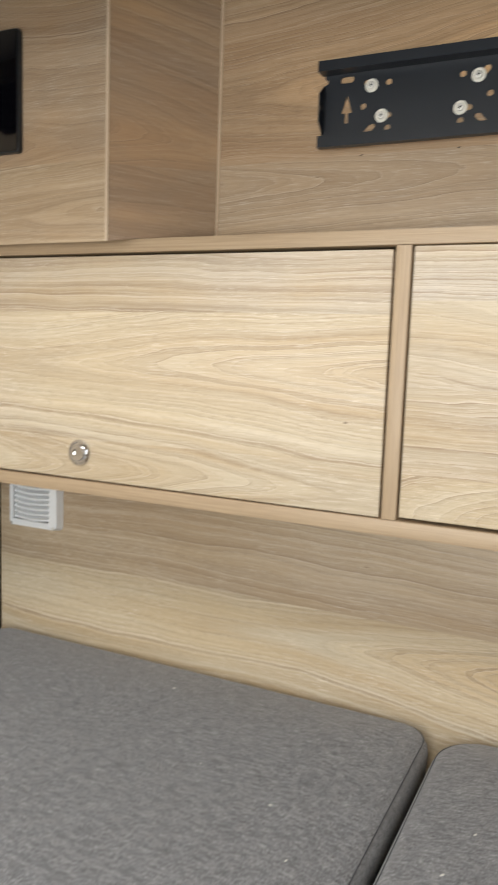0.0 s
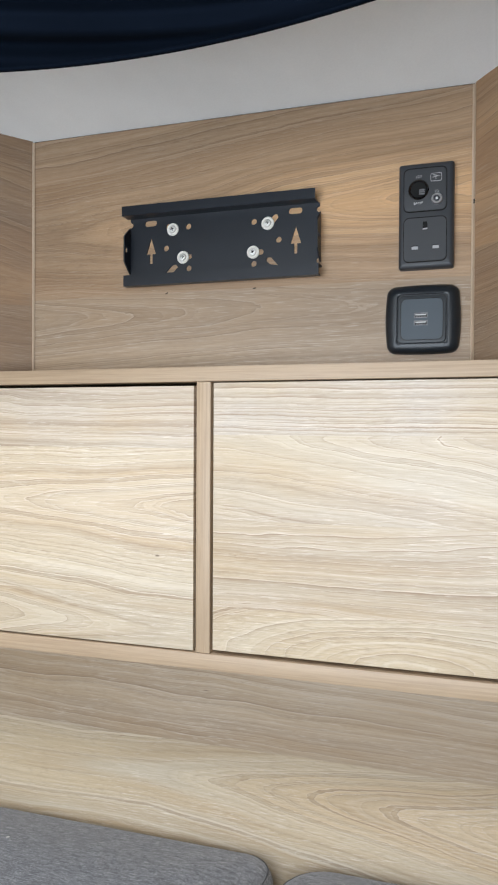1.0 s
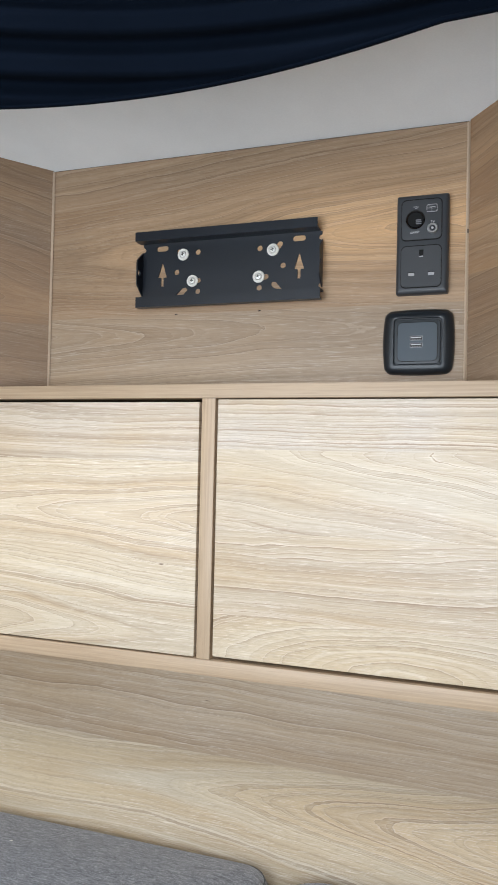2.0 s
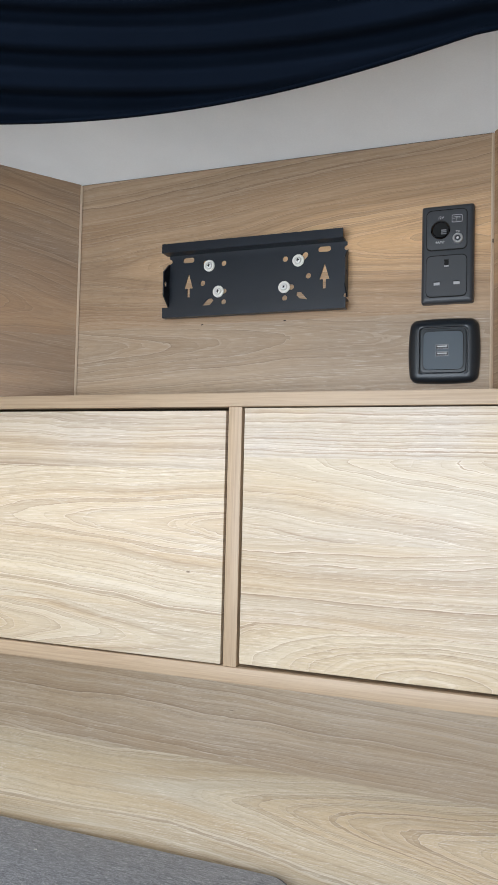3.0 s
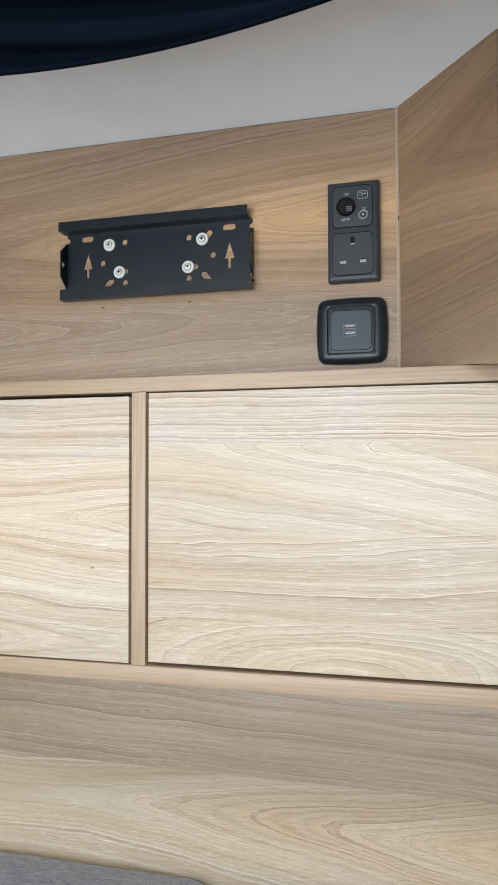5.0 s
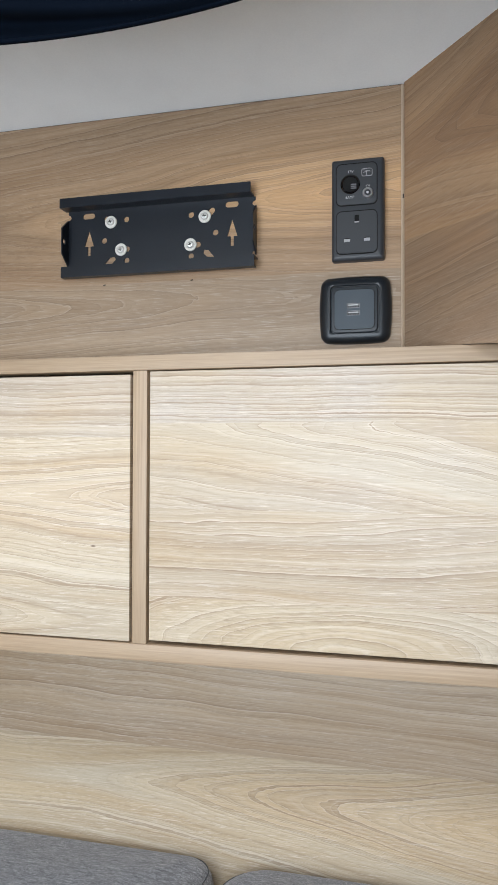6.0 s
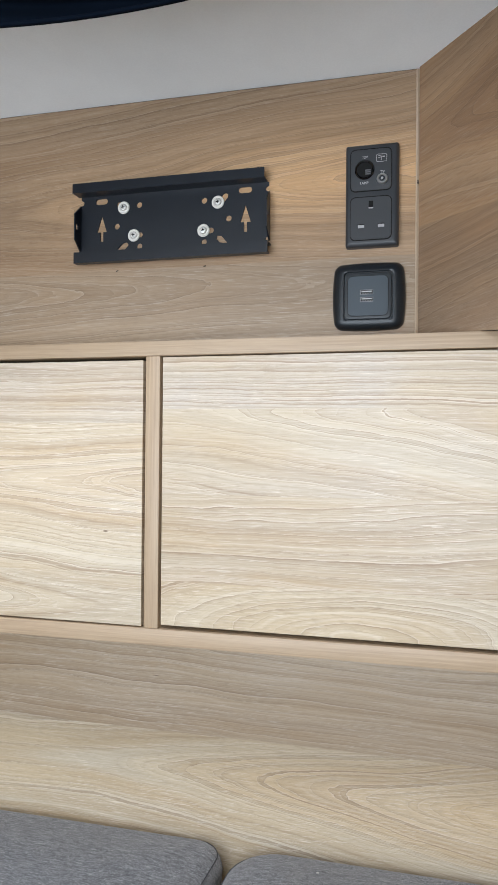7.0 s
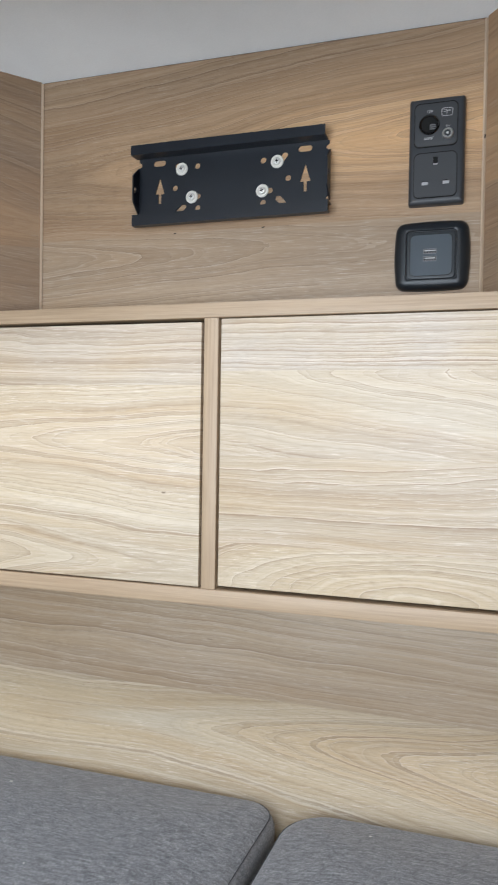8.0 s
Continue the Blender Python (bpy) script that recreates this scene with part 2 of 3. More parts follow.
    col = m.mix(ease(grain(34.0, 150.0, 0.0, 0.5, 9.9), 0.955, 0.975, 0.8), col, (0.13, 0.08, 0.045))
    m.bump(m.math("ADD", m.math("SUBTRACT", fleck, pore), falling(before, 0.002)), 0.12, 0.0004)
    return m.set(Base_Color=col, Roughness=m.math("ADD", 0.36, m.math("MULTIPLY", streak, 0.20)), IOR=1.45)


def plain(name, colour, rough, metal=0.0, mottled=0.12, grain=900.0, relief=0.05, size=0.0003):
    m = Nodes(name)
    co = m.object_coord()
    big = m.noise(co, 14.0, 3.0)
    small = m.noise(co, grain, 2.0)
    f = m.math("ADD", m.math("MULTIPLY", big, 0.6), m.math("MULTIPLY", small, 0.4))
    lo = tuple(c * (1 - mottled) for c in colour)
    hi = tuple(min(1.0, c * (1 + mottled)) for c in colour)
    col = m.mix(m.ramp(f, [(0.35, (0.0,) * 3), (0.65, (1.0,) * 3)]), lo, hi)
    m.bump(small, relief, size)
    return m.set(Base_Color=col, Roughness=m.math("ADD", rough - 0.05, m.math("MULTIPLY", big, 0.1)), Metallic=metal)


def edging_material(name, upright=False):
    """Plain tan edge band with a faint long grain."""
    m = Nodes(name)
    x, y, z = m.split(m.object_coord())
    if upright:
        x, z = z, x
    g = m.noise(m.vec(m.math("MULTIPLY", x, 7.0), m.math("MULTIPLY", y, 300.0), m.math("MULTIPLY", z, 420.0)), 1.0, 3.0, 0.65)
    h = m.noise(m.vec(m.math("MULTIPLY", x, 30.0), m.math("MULTIPLY", y, 900.0), m.math("MULTIPLY", z, 1500.0)), 1.0, 2.0, 0.6)
    big = m.noise(m.vec(x, y, z), 5.0, 2.0)
    col = m.mix(m.ramp(g, [(0.3, (0.0,) * 3), (0.7, (1.0,) * 3)]), (0.315, 0.222, 0.138), (0.450, 0.335, 0.218))
    col = m.mix(m.math("MULTIPLY", big, 0.35), col, (0.43, 0.31, 0.20))
    col = m.mix(m.ramp(h, [(0.52, (0.0,) * 3), (0.75, (0.35,) * 3)]), col, (0.25, 0.165, 0.10))
    m.bump(g, 0.12, 0.0003)
    return m.set(Base_Color=col, Roughness=0.45)


def upholstery():
    """Grey heather weave."""
    m = Nodes("grey_heather_weave")
    co = m.object_coord()
    x, y, z = m.split(co)
    warp = m.noise(m.vec(m.math("MULTIPLY", x, 230.0), m.math("MULTIPLY", y, 1300.0), m.math("MULTIPLY", z, 800.0)), 1.0, 2.0, 0.7)
    weft = m.noise(m.vec(m.math("MULTIPLY", x, 900.0), m.math("MULTIPLY", y, 260.0), m.math("MULTIPLY", z, 500.0)), 1.0, 2.0, 0.7)
    slub = m.noise(m.vec(m.math("MULTIPLY", x, 60.0), m.math("MULTIPLY", y, 330.0), m.math("MULTIPLY", z, 200.0)), 1.0, 3.0, 0.65)
    big = m.noise(co, 9.0, 3.0)
    f = m.math("ADD", m.math("ADD", m.math("MULTIPLY", warp, 0.42), m.math("MULTIPLY", weft, 0.28)), m.math("MULTIPLY", slub, 0.3))
    col = m.ramp(f, [(0.37, (0.028, 0.030, 0.037)), (0.5, (0.172, 0.176, 0.192)), (0.62, (0.48, 0.485, 0.505))])
    col = m.mix(m.math("MULTIPLY", big, 0.3), col, (0.135, 0.135, 0.145))
    m.bump(m.math("ADD", warp, weft), 0.5, 0.0011)
    return m.set(Base_Color=col, Roughness=0.92, Sheen_Weight=0.25, Sheen_Roughness=0.6)


def canvas_material():
    m = Nodes("navy_canvas")
    co = m.object_coord()
    weave = m.noise(co, 1400.0, 2.0)
    big = m.noise(co, 12.0, 3.0)
    col = m.mix(big, (0.0008, 0.0025, 0.0064), (0.0017, 0.0043, 0.0100))
    m.bump(weave, 0.2, 0.0004)
    return m.set(Base_Color=col, Roughness=0.95, Specular_IOR_Level=0.08)


EDGE = edging_material("tan_edge_band")
EDGE_UPRIGHT = edging_material("tan_edge_band_upright", True)
FABRIC = upholstery()
CANVAS = canvas_material()
SEAM = plain("charcoal_thread", (0.085, 0.087, 0.095), 0.9, mottled=0.2, grain=1800.0)
CEILING = plain("white_lining_board", (0.86, 0.885, 0.895), 0.55, mottled=0.03, grain=500.0, relief=0.06)
BRACKET = plain("black_powder_coat", (0.0048, 0.0080, 0.0142), 0.40, mottled=0.2, grain=2600.0, relief=0.15)
SOCKET = plain("anthracite_plastic", (0.036, 0.039, 0.045), 0.42, mottled=0.1, grain=2500.0, relief=0.1)
SOCKET_FACE = plain("dark_grey_plastic", (0.042, 0.045, 0.050), 0.55, mottled=0.08, grain=2500.0, relief=0.1)
USB_RIM = plain("satin_black_plastic", (0.008, 0.012, 0.017), 0.34, mottled=0.1, grain=2500.0, relief=0.04)
USB_INNER = plain("matt_black_plastic", (0.022, 0.027, 0.033), 0.42, mottled=0.08, grain=2500.0, relief=0.08)
USB_FACE = plain("matt_slate_plastic", (0.045, 0.062, 0.080), 0.45, mottled=0.08, grain=2500.0, relief=0.1)
HOLLOW = plain("dark_hollow", (0.003, 0.003, 0.003), 0.85)
NICKEL = plain("bright_nickel", (0.66, 0.65, 0.64), 0.36, metal=1.0, mottled=0.06, grain=1500.0)
STEEL = plain("zinc_plated_steel", (0.80, 0.79, 0.76), 0.45, metal=1.0, mottled=0.1, grain=1500.0)
WASHER = plain("white_washer", (0.78, 0.76, 0.70), 0.45, metal=0.0, mottled=0.12, grain=1500.0)
CHROME = plain("polished_chrome", (0.75, 0.76, 0.78), 0.09, metal=1.0, mottled=0.03)
WHITE_PRINT = plain("white_print", (0.52, 0.52, 0.52), 0.6, mottled=0.05)
SHUTTER = plain("grey_shutter", (0.40, 0.40, 0.41), 0.5, mottled=0.1)
WHITE_PLASTIC = plain("white_plastic", (0.80, 0.815, 0.83), 0.38, mottled=0.03)
VENT_GREY = plain("pale_grey_plastic", (0.56, 0.57, 0.58), 0.5, mottled=0.05)
PORT = plain("dull_port_steel", (0.24, 0.24, 0.25), 0.45, metal=1.0, mottled=0.1)
GLASS_BLACK = plain("black_glass", (0.002, 0.002, 0.003), 0.07, mottled=0.1, relief=0.0)
DARK_BROWN = plain("dark_brown_panel", (0.045, 0.032, 0.026), 0.5, mottled=0.2, grain=300.0)
SEALANT = plain("pale_bead", (0.60, 0.47, 0.34), 0.5, mottled=0.08)
LINING = plain("tan_van_lining", (0.44, 0.36, 0.27), 0.9, mottled=0.1)
FLOORING = plain("pale_vinyl_floor", (0.50, 0.47, 0.43), 0.5, mottled=0.15, grain=200.0)
CRUMB = plain("pale_flake", (0.75, 0.73, 0.68), 0.7, mottled=0.1)
BENCH = plain("bench_carcass", (0.42, 0.30, 0.19), 0.5, mottled=0.1)


# ---- structure ----
def structure(name, bm, material, label, category, origin=None, turn=0.0, smooth=40):
    return tagged(part(name, bm, material, None, label, origin, turn, smooth), category=category, kind="structure")


structure("floor", box(-1.2, 1.1, -0.87, 0.9, 0.06, 0.103), FLOORING, "pale vinyl floor of the camper van", "floor")
structure("wall_north", box(-1.2, 1.1, 0.862, 0.9, 0.103, 2.03), LINING, "tan lined side of the van behind the panels", "wall")
structure("wall_west", box(-1.24, -1.2, -0.87, 0.9, 0.103, 2.03), LINING, "tan lined end wall of the van", "wall")
structure("wall_east", box(1.1, 1.14, -0.87, 0.9, 0.103, 2.03), LINING, "tan lined end wall of the van", "wall")
south = box(-1.2, -0.92, -0.91, -0.87, 0.103, 2.03)
for b in ((0.38, 1.1, 0.103, 2.03), (-0.92, 0.38, 0.103, 0.38), (-0.92, 0.38, 1.36, 2.03)):
    box(b[0], b[1], -0.91, -0.87, b[2], b[3], bm=south)
structure("wall_south", south, LINING, "tan lined van side with an open doorway", "wall")
roof = box(-1.24, -0.85, -0.91, 0.9, 2.03, 2.05)
for b in ((0.30, 1.14, -0.91, 0.9), (-0.85, 0.30, -0.91, -0.66), (-0.85, 0.30, -0.30, 0.9)):
    box(b[0], b[1], b[2], b[3], 2.03, 2.05, bm=roof)
structure("ceiling_raised_roof", roof, CEILING, "white raised roof with an open rooflight", "ceiling")

# panel behind the seat: a straight-grained stave above an arched one
LOWER_AT = (0.0, 0.847, 0.60)
structure("wall_lower_panel", box(-0.87, 0.9, 0.847, 0.859, 0.40, 0.83), wood("elm_laminate_seat_back", LOWER_AT, [
    (0.655, -0.30, 0.606, 0.150, 1, 0.0, 56, 0.0, 0.0, 0.16), (0.90, -0.2, 0.95, 0.03, 1, -0.01, 70, 0.40, 0.20, 0.0)]),
          "elm laminate wall panel behind the grey cushions", "wall", origin=LOWER_AT)

# recess above the cabinet: back panel, two splayed panels, two flat panels
RECESS_AT = (-0.17, 0.70, 1.25)
# the last value, 0.9, paints a bright glow beside the bracket into the grain
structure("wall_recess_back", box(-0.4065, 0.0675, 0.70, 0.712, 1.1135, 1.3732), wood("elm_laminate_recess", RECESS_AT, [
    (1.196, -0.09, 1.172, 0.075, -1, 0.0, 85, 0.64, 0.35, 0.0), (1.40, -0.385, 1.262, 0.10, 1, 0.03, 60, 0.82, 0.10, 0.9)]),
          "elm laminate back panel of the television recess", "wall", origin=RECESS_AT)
structure("trim_joint", box(-0.4065, 0.0675, 0.7012, 0.709, 1.3732, 1.3745), DARK_BROWN, "dark joint between back panel and ceiling", "trim")


def panel(name, a, b, depth, z1, label, grain, drop=(0.0, 0.0)):
    """An upright panel whose face runs from a to b, thickness going away from the room; drop lowers its foot at the ends
    that stand proud of the cabinet."""
    (ax, ay), (bx, by) = a, b
    length = math.hypot(bx - ax, by - ay)
    nx, ny = -(by - ay) / length * depth, (bx - ax) / length * depth
    front = [(ax, ay, drop[0]), (bx, by, drop[1])]
    if ay != by:
        f = (0.65 - ay) / (by - ay)
        front.insert(1, (ax + (bx - ax) * f, 0.65, 0.0))
    bm = prism([(x, y) for x, y, d in front] + [(bx + nx, by + ny), (ax + nx, ay + ny)], 1.1135, z1)
    bm.verts.ensure_lookup_table()
    for v, (x, y, d) in zip(bm.verts[:len(front)], front):
        v.co.z -= d
    bmesh.ops.triangulate(bm, faces=[f for f in bm.faces if len(f.verts) > 4])
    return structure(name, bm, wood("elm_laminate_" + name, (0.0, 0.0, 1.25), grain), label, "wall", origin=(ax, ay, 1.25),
                     turn=math.degrees(math.atan2(by - ay, bx - ax)))


# full brown on both splays: their own tone, deepened to paint in shade
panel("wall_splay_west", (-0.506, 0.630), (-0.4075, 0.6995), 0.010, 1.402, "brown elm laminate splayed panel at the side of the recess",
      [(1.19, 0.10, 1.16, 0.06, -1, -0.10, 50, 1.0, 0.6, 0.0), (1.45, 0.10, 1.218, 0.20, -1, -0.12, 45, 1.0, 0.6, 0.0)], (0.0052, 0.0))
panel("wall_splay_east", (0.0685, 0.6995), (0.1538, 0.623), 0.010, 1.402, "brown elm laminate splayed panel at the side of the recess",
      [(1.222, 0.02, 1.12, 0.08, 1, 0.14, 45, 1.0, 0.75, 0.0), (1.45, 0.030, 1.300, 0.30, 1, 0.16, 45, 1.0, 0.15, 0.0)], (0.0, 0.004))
panel("wall_flat_west", (-0.90, 0.630), (-0.507, 0.630), 0.012, 1.402, "elm laminate flat panel beside the recess",
      [(1.195, 0.2, 1.13, 0.05, 1, 0.06, 60, 0.55, 0.2, 0.0), (1.45, 0.33, 1.222, 0.18, -1, 0.05, 50, 0.78, 0.6, 0.0)], (0.0052, 0.0052))
panel("wall_flat_east", (0.1543, 0.623), (0.90, 0.623), 0.012, 1.402, "elm laminate flat panel beside the recess",
      [(1.205, 0.2, 1.13, 0.04, 1, 0.0, 75, 0.6, 0.4, 0.0), (1.45, 0.4, 1.25, 0.1, 1, 0.0, 70, 0.7, 0.4, 0.0)], (0.004, 0.004))


def bead(name, x, y):
    bm = prism([(x - 0.0016, y - 0.0004), (x, y - 0.0022), (x + 0.0016, y - 0.0004), (x, y + 0.0008)], 1.1135, 1.3722)
    structure(name, bm, SEALANT, "pale bead in the corner between two laminate panels", "trim")


bead("trim_west", -0.4062, 0.6992)
bead("trim_east", 0.0672, 0.6992)
part("nick", box(0.0672, 0.0684, 0.6966, 0.6984, 1.2622, 1.2662, 0.0004, 1), DARK_BROWN, bpy.data.objects["trim_east"], "dark chip in the pale bead")
structure("trim_edge_west", prism([(-0.5080, 0.6293), (-0.5065, 0.6282), (-0.5045, 0.6292), (-0.506, 0.6312)], 1.1085, 1.391), SEALANT,
          "pale edge strip on the corner of the flat panel", "trim")


def ceiling_z(y):
    return 1.3745 + 0.235 * (0.70 - y)


lining = bmesh.new()
YS = [0.86, 0.70] + [0.70 - 0.02 * k for k in range(1, 18)]
rows = []
for i in range(9):
    x = -1.19 + 2.28 * i / 8
    rows.append([lining.verts.new((x, y, ceiling_z(y))) for y in YS] + [lining.verts.new((x, y, ceiling_z(y) + 0.006)) for y in reversed(YS)])
for a, b in zip(rows, rows[1:]):
    for k in range(len(a)):
        lining.faces.new((a[k], b[k], b[(k + 1) % len(a)], a[(k + 1) % len(a)]))
structure("ceiling", lining, CEILING, "white smooth sloping ceiling lining above the recess", "ceiling")


# slack canvas of the lifting roof, hanging in front of the recess in a shallow swag
def hem(x):
    """The hem's distance from the camera's side, in metres: a shallow bow with a small kink."""
    y = HEM[0] + x * (HEM[1] + x * (HEM[2] + x * HEM[3])) if x < 0.075 else HEM[4] - 0.06 * (x - 0.075)
    return y / K


HEM = (0.492, -0.2226, -0.6533, 0.2069, 0.4717)
HEM_Z = (1.392 + DROP) / K
sheet = bmesh.new()
NX, NV = 170, 170
grid = []
for i in range(NX + 1):
    x = -1.15 + 2.2 * i / NX
    e = hem(max(-0.45, x * K))
    row = []
    for j in range(NV + 1):
        s = 0.21 * j / NV
        fade = min(1.0, s / 0.010)
        ph = s / (0.0270 + 0.005 * math.sin(2.6 * x + 1.9)) + 1.0 * x + 0.5 * math.sin(2.7 * x + 0.3) + 0.35 * math.sin(6.3 * x + 14 * s)
        w = math.sin(math.tau * ph)
        fold = 0.0052 * (w + 0.35 * math.sin(2 * math.tau * ph + 1.0)) + 0.005 * noise.noise(Vector((x * 4, s * 16, 0.3)))
        row.append(sheet.verts.new((x, e - s * 0.62 - 0.78 * fold * fade, HEM_Z + s * 0.78 - 0.62 * fold * fade)))
    grid.append(row)
for a, b in zip(grid, grid[1:]):
    for j in range(NV):
        sheet.faces.new((a[j], b[j], b[j + 1], a[j + 1]))
HEM_LINE = [row[0].co + Vector((0, -0.0016, 0.0014)) for row in grid]
canvas = part("roof_canvas", sheet, CANVAS, None, "", smooth=180)
tagged(canvas, "dark navy canvas of the lifting roof in soft folds", "canvas")

part("hem", tube(HEM_LINE, 0.0016), CANVAS, canvas, "narrow rolled hem", smooth=180)

# bulkhead that closes the gap between canvas and raised roof
structure("wall_roof_bulkhead", box(-1.2, 1.1, 0.262, 0.275, 1.455, 2.03), LINING, "tan bulkhead above the folded canvas", "wall")

# ---- overhead cabinet ----
cab = thing("wall_cabinet", (-0.18, 0.65, 0.818), "elm laminate wall cabinet with two wide flap doors", "cabinet")
part("top_board", box(-0.868, 0.80, 0.65, 0.845, 1.0985, 1.113, 0.0007), EDGE, cab, "tan edged top board")
part("bottom_board", box(-0.868, 0.80, 0.65, 0.845, 0.8175, 0.8335, 0.0007), EDGE, cab, "tan edged bottom board")
part("stile", box(-0.1885, -0.1737, 0.6503, 0.845, 0.8337, 1.0983, 0.0007), EDGE_UPRIGHT, cab, "tan edged upright between the doors")
part("side_board", box(-0.868, -0.853, 0.6503, 0.845, 0.8337, 1.0983, 0.0007), EDGE, cab)
part("side_board", box(0.785, 0.80, 0.6503, 0.845, 0.8337, 1.0983, 0.0007), EDGE, cab)
part("back_board", box(-0.853, 0.785, 0.838, 0.845, 0.8337, 1.0983), HOLLOW, cab)


def flap_door(x0, x1, z0, z1, grain, lean=0.0):
    at = ((x0 + x1) / 2, 0.6506, 0.966)
    bm = box(x0, x1, 0.6506, 0.6656, z0, z1, 0.0006)
    mid = (x0 + x1) / 2
    for v in bm.verts:
        v.co.z += (v.co.x - mid) * lean
    return part("door", bm, wood(*grain[:1], at, grain[1]), cab, "pale elm laminate flap door", origin=at)


door_w = flap_door(-0.8515, -0.1913, 0.8358, 1.0953, ("elm_laminate_door", [
    (0.884, -0.24, 0.852, 0.13, -1, 0.0, 60, 0.10, 0.05, 0.0), (1.033, -0.66, 0.978, 0.07, 1, 0.0, 58, 0.06, 0.10, 0.08), (1.2, -0.5, 1.25, 0.03, 1, 0.0, 65, 0.14, 0.55, 0.0)]), -0.0022)
door_e = flap_door(-0.1709, 0.7835, 0.8372, 1.0966, ("elm_laminate_wide_door", [
    (0.880, 0.02, 0.836, 0.28, 0, 0.0, 80, 0.06, 0.15, 0.0), (0.9645, 0.2, 0.68, 0.05, 1, 0.0, 70, 0.12, 0.35, 0.0), (1.0465, -0.15, 1.047, 0.14, 1, -0.02, 52, 0.03, 0.6, 0.0), (1.2, 0.2, 1.4, 0.03, 1, 0.0, 115, 0.02, 0.95, 0.0)]), -0.001)


def push_lock(x, z, door):
    lock = part("lock", lathe(x, z, [(0.0158, 0.6506), (0.0158, 0.6488), (0.0152, 0.6478), (0.0128, 0.6474), (0.0122, 0.6482), (0.0105, 0.6484)]), CHROME, door, "round chrome push lock")
    part("push_knob", lathe(x, z, [(0.0095, 0.649), (0.0095, 0.6452), (0.0088, 0.6442), (0.005, 0.6440), (0.004, 0.6446), (0.0005, 0.6447)]), CHROME, door, "chrome push button")
    return lock


push_lock(-0.556, 0.867, door_w)

# dark partition at the end of the seat
part_panel = part("partition_panel", box(-0.90, -0.8655, 0.70, 0.8465, 0.40, 0.8180, 0.001), DARK_BROWN)
tagged(part_panel, "dark brown upright end panel beside the seat", "panel")

# ---- seat ----
bench = part("bench_base", box(-0.90, 0.85, 0.29, 0.845, 0.1035, 0.468, 0.002), BENCH)
tagged(bench, "elm laminate bench base under the grey cushions", "bench")


def cushion(x0, x1, y0, y1, z0, z1, r_plan, r_edge, label, n=8):
    """A soft block: rounded in plan, rolled at the edges, slightly domed on top."""
    def loop(inset, z):
        pts = outline((x0 + x1) / 2, (y0 + y1) / 2, x1 - x0 - 2 * inset, y1 - y0 - 2 * inset, max(r_plan - inset, 0.004), n)
        return [(px, py, z + 0.0012 * noise.noise(Vector((px * 9, py * 9, 1.7)))) for px, py in pts]
    loops = [loop(0.01, z0), loop(0.002, z0 + 0.004)]
    for i in range(9):
        a = math.pi / 2 * i / 8
        loops.append(loop(r_edge * (1 - math.cos(a)), z1 - 0.010 - r_edge * (1 - math.sin(a))))
    for i in range(1, 7):
        f = i / 6
        loops.append(loop(r_edge + 0.11 * f, z1 - 0.010 + 0.010 * math.sin(f * math.pi / 2)))
    bm = loft(loops)
    for v in bm.verts:
        v.co.x += 0.03 * (v.co.y - 0.78)
    ob = part("seat_cushion", bm, FABRIC, None, smooth=80)
    edge = [Vector((px + 0.03 * (py - 0.78), py, pz)) for px, py, pz in loop(r_edge * 0.26, z1 - 0.010 - r_edge * 0.30)]
    part("seam", tube(edge, 0.0006, closed=True), SEAM, ob, "dark sewn seam", smooth=180)
    return tagged(ob, label, "cushion", "cushions on the bench")


cushion(-0.862, -0.1540, 0.275, 0.8455, 0.468, 0.5475, 0.042, 0.024, "long grey heather fabric seat cushion with rounded corners")
cushion(-0.1465, 0.75, 0.275, 0.8455, 0.468, 0.5450, 0.062, 0.024, "grey heather fabric seat cushion beside a narrow gap")


def crumb(x, y, z, size, turn):
    bm = box(-size, size, -size * 0.35, size * 0.35, 0, size * 0.5, size * 0.12, 1)
    bmesh.ops.rotate(bm, verts=bm.verts, matrix=Matrix.Rotation(radians(turn), 3, "Z"))
    for v in bm.verts:
        v.co += Vector((x, y, z))
    ob = part("crumb", bm, CRUMB)
    tagged(ob, "tiny pale crumb on the grey seat cushion", "crumb", "crumbs on the cushions")


for x, y, z, size, turn in ((-0.478, 0.752, 0.5515, 0.0016, 30), (-0.264, 0.577, 0.5525, 0.0015, 10), (-0.075, 0.632, 0.5465, 0.0015, 50), (-0.093, 0.560, 0.5475, 0.0016, 40),
                            (-0.22, 0.510, 0.5525, 0.0012, 70), (-0.038, 0.790, 0.5435, 0.0013, 20), (-0.36, 0.61, 0.5525, 0.0009, 120), (-0.02, 0.66, 0.5468, 0.0010, 80)):
    crumb(x, y, z - (0.0041 if x < -0.15 else 0.0021), size * 1.2, turn)

# ---- vent on the lower panel ----
vent = thing("air_vent", (-0.796, 0.847, 0.70), "square white plastic air vent with louvres", "vent")
frame_bm = cut_plate(outline(-0.797, 0.753, 0.098, 0.096, 0.008), [outline(-0.800, 0.754, 0.072, 0.074, 0.003, 3)], 0.8465, 0.834)
for v in frame_bm.verts:
    if v.co.y < 0.84:                     # the sides slope in towards a slightly bulging front
        if abs(v.co.x + 0.797) > 0.045 or abs(v.co.z - 0.753) > 0.044:
            v.co.x, v.co.z = -0.797 + 0.95 * (v.co.x + 0.797), 0.753 + 0.95 * (v.co.z - 0.753)
        v.co.y -= 0.004 * math.cos(math.pi * (v.co.x + 0.797) / 0.11)
part("vent_frame", frame_bm, WHITE_PLASTIC, vent)
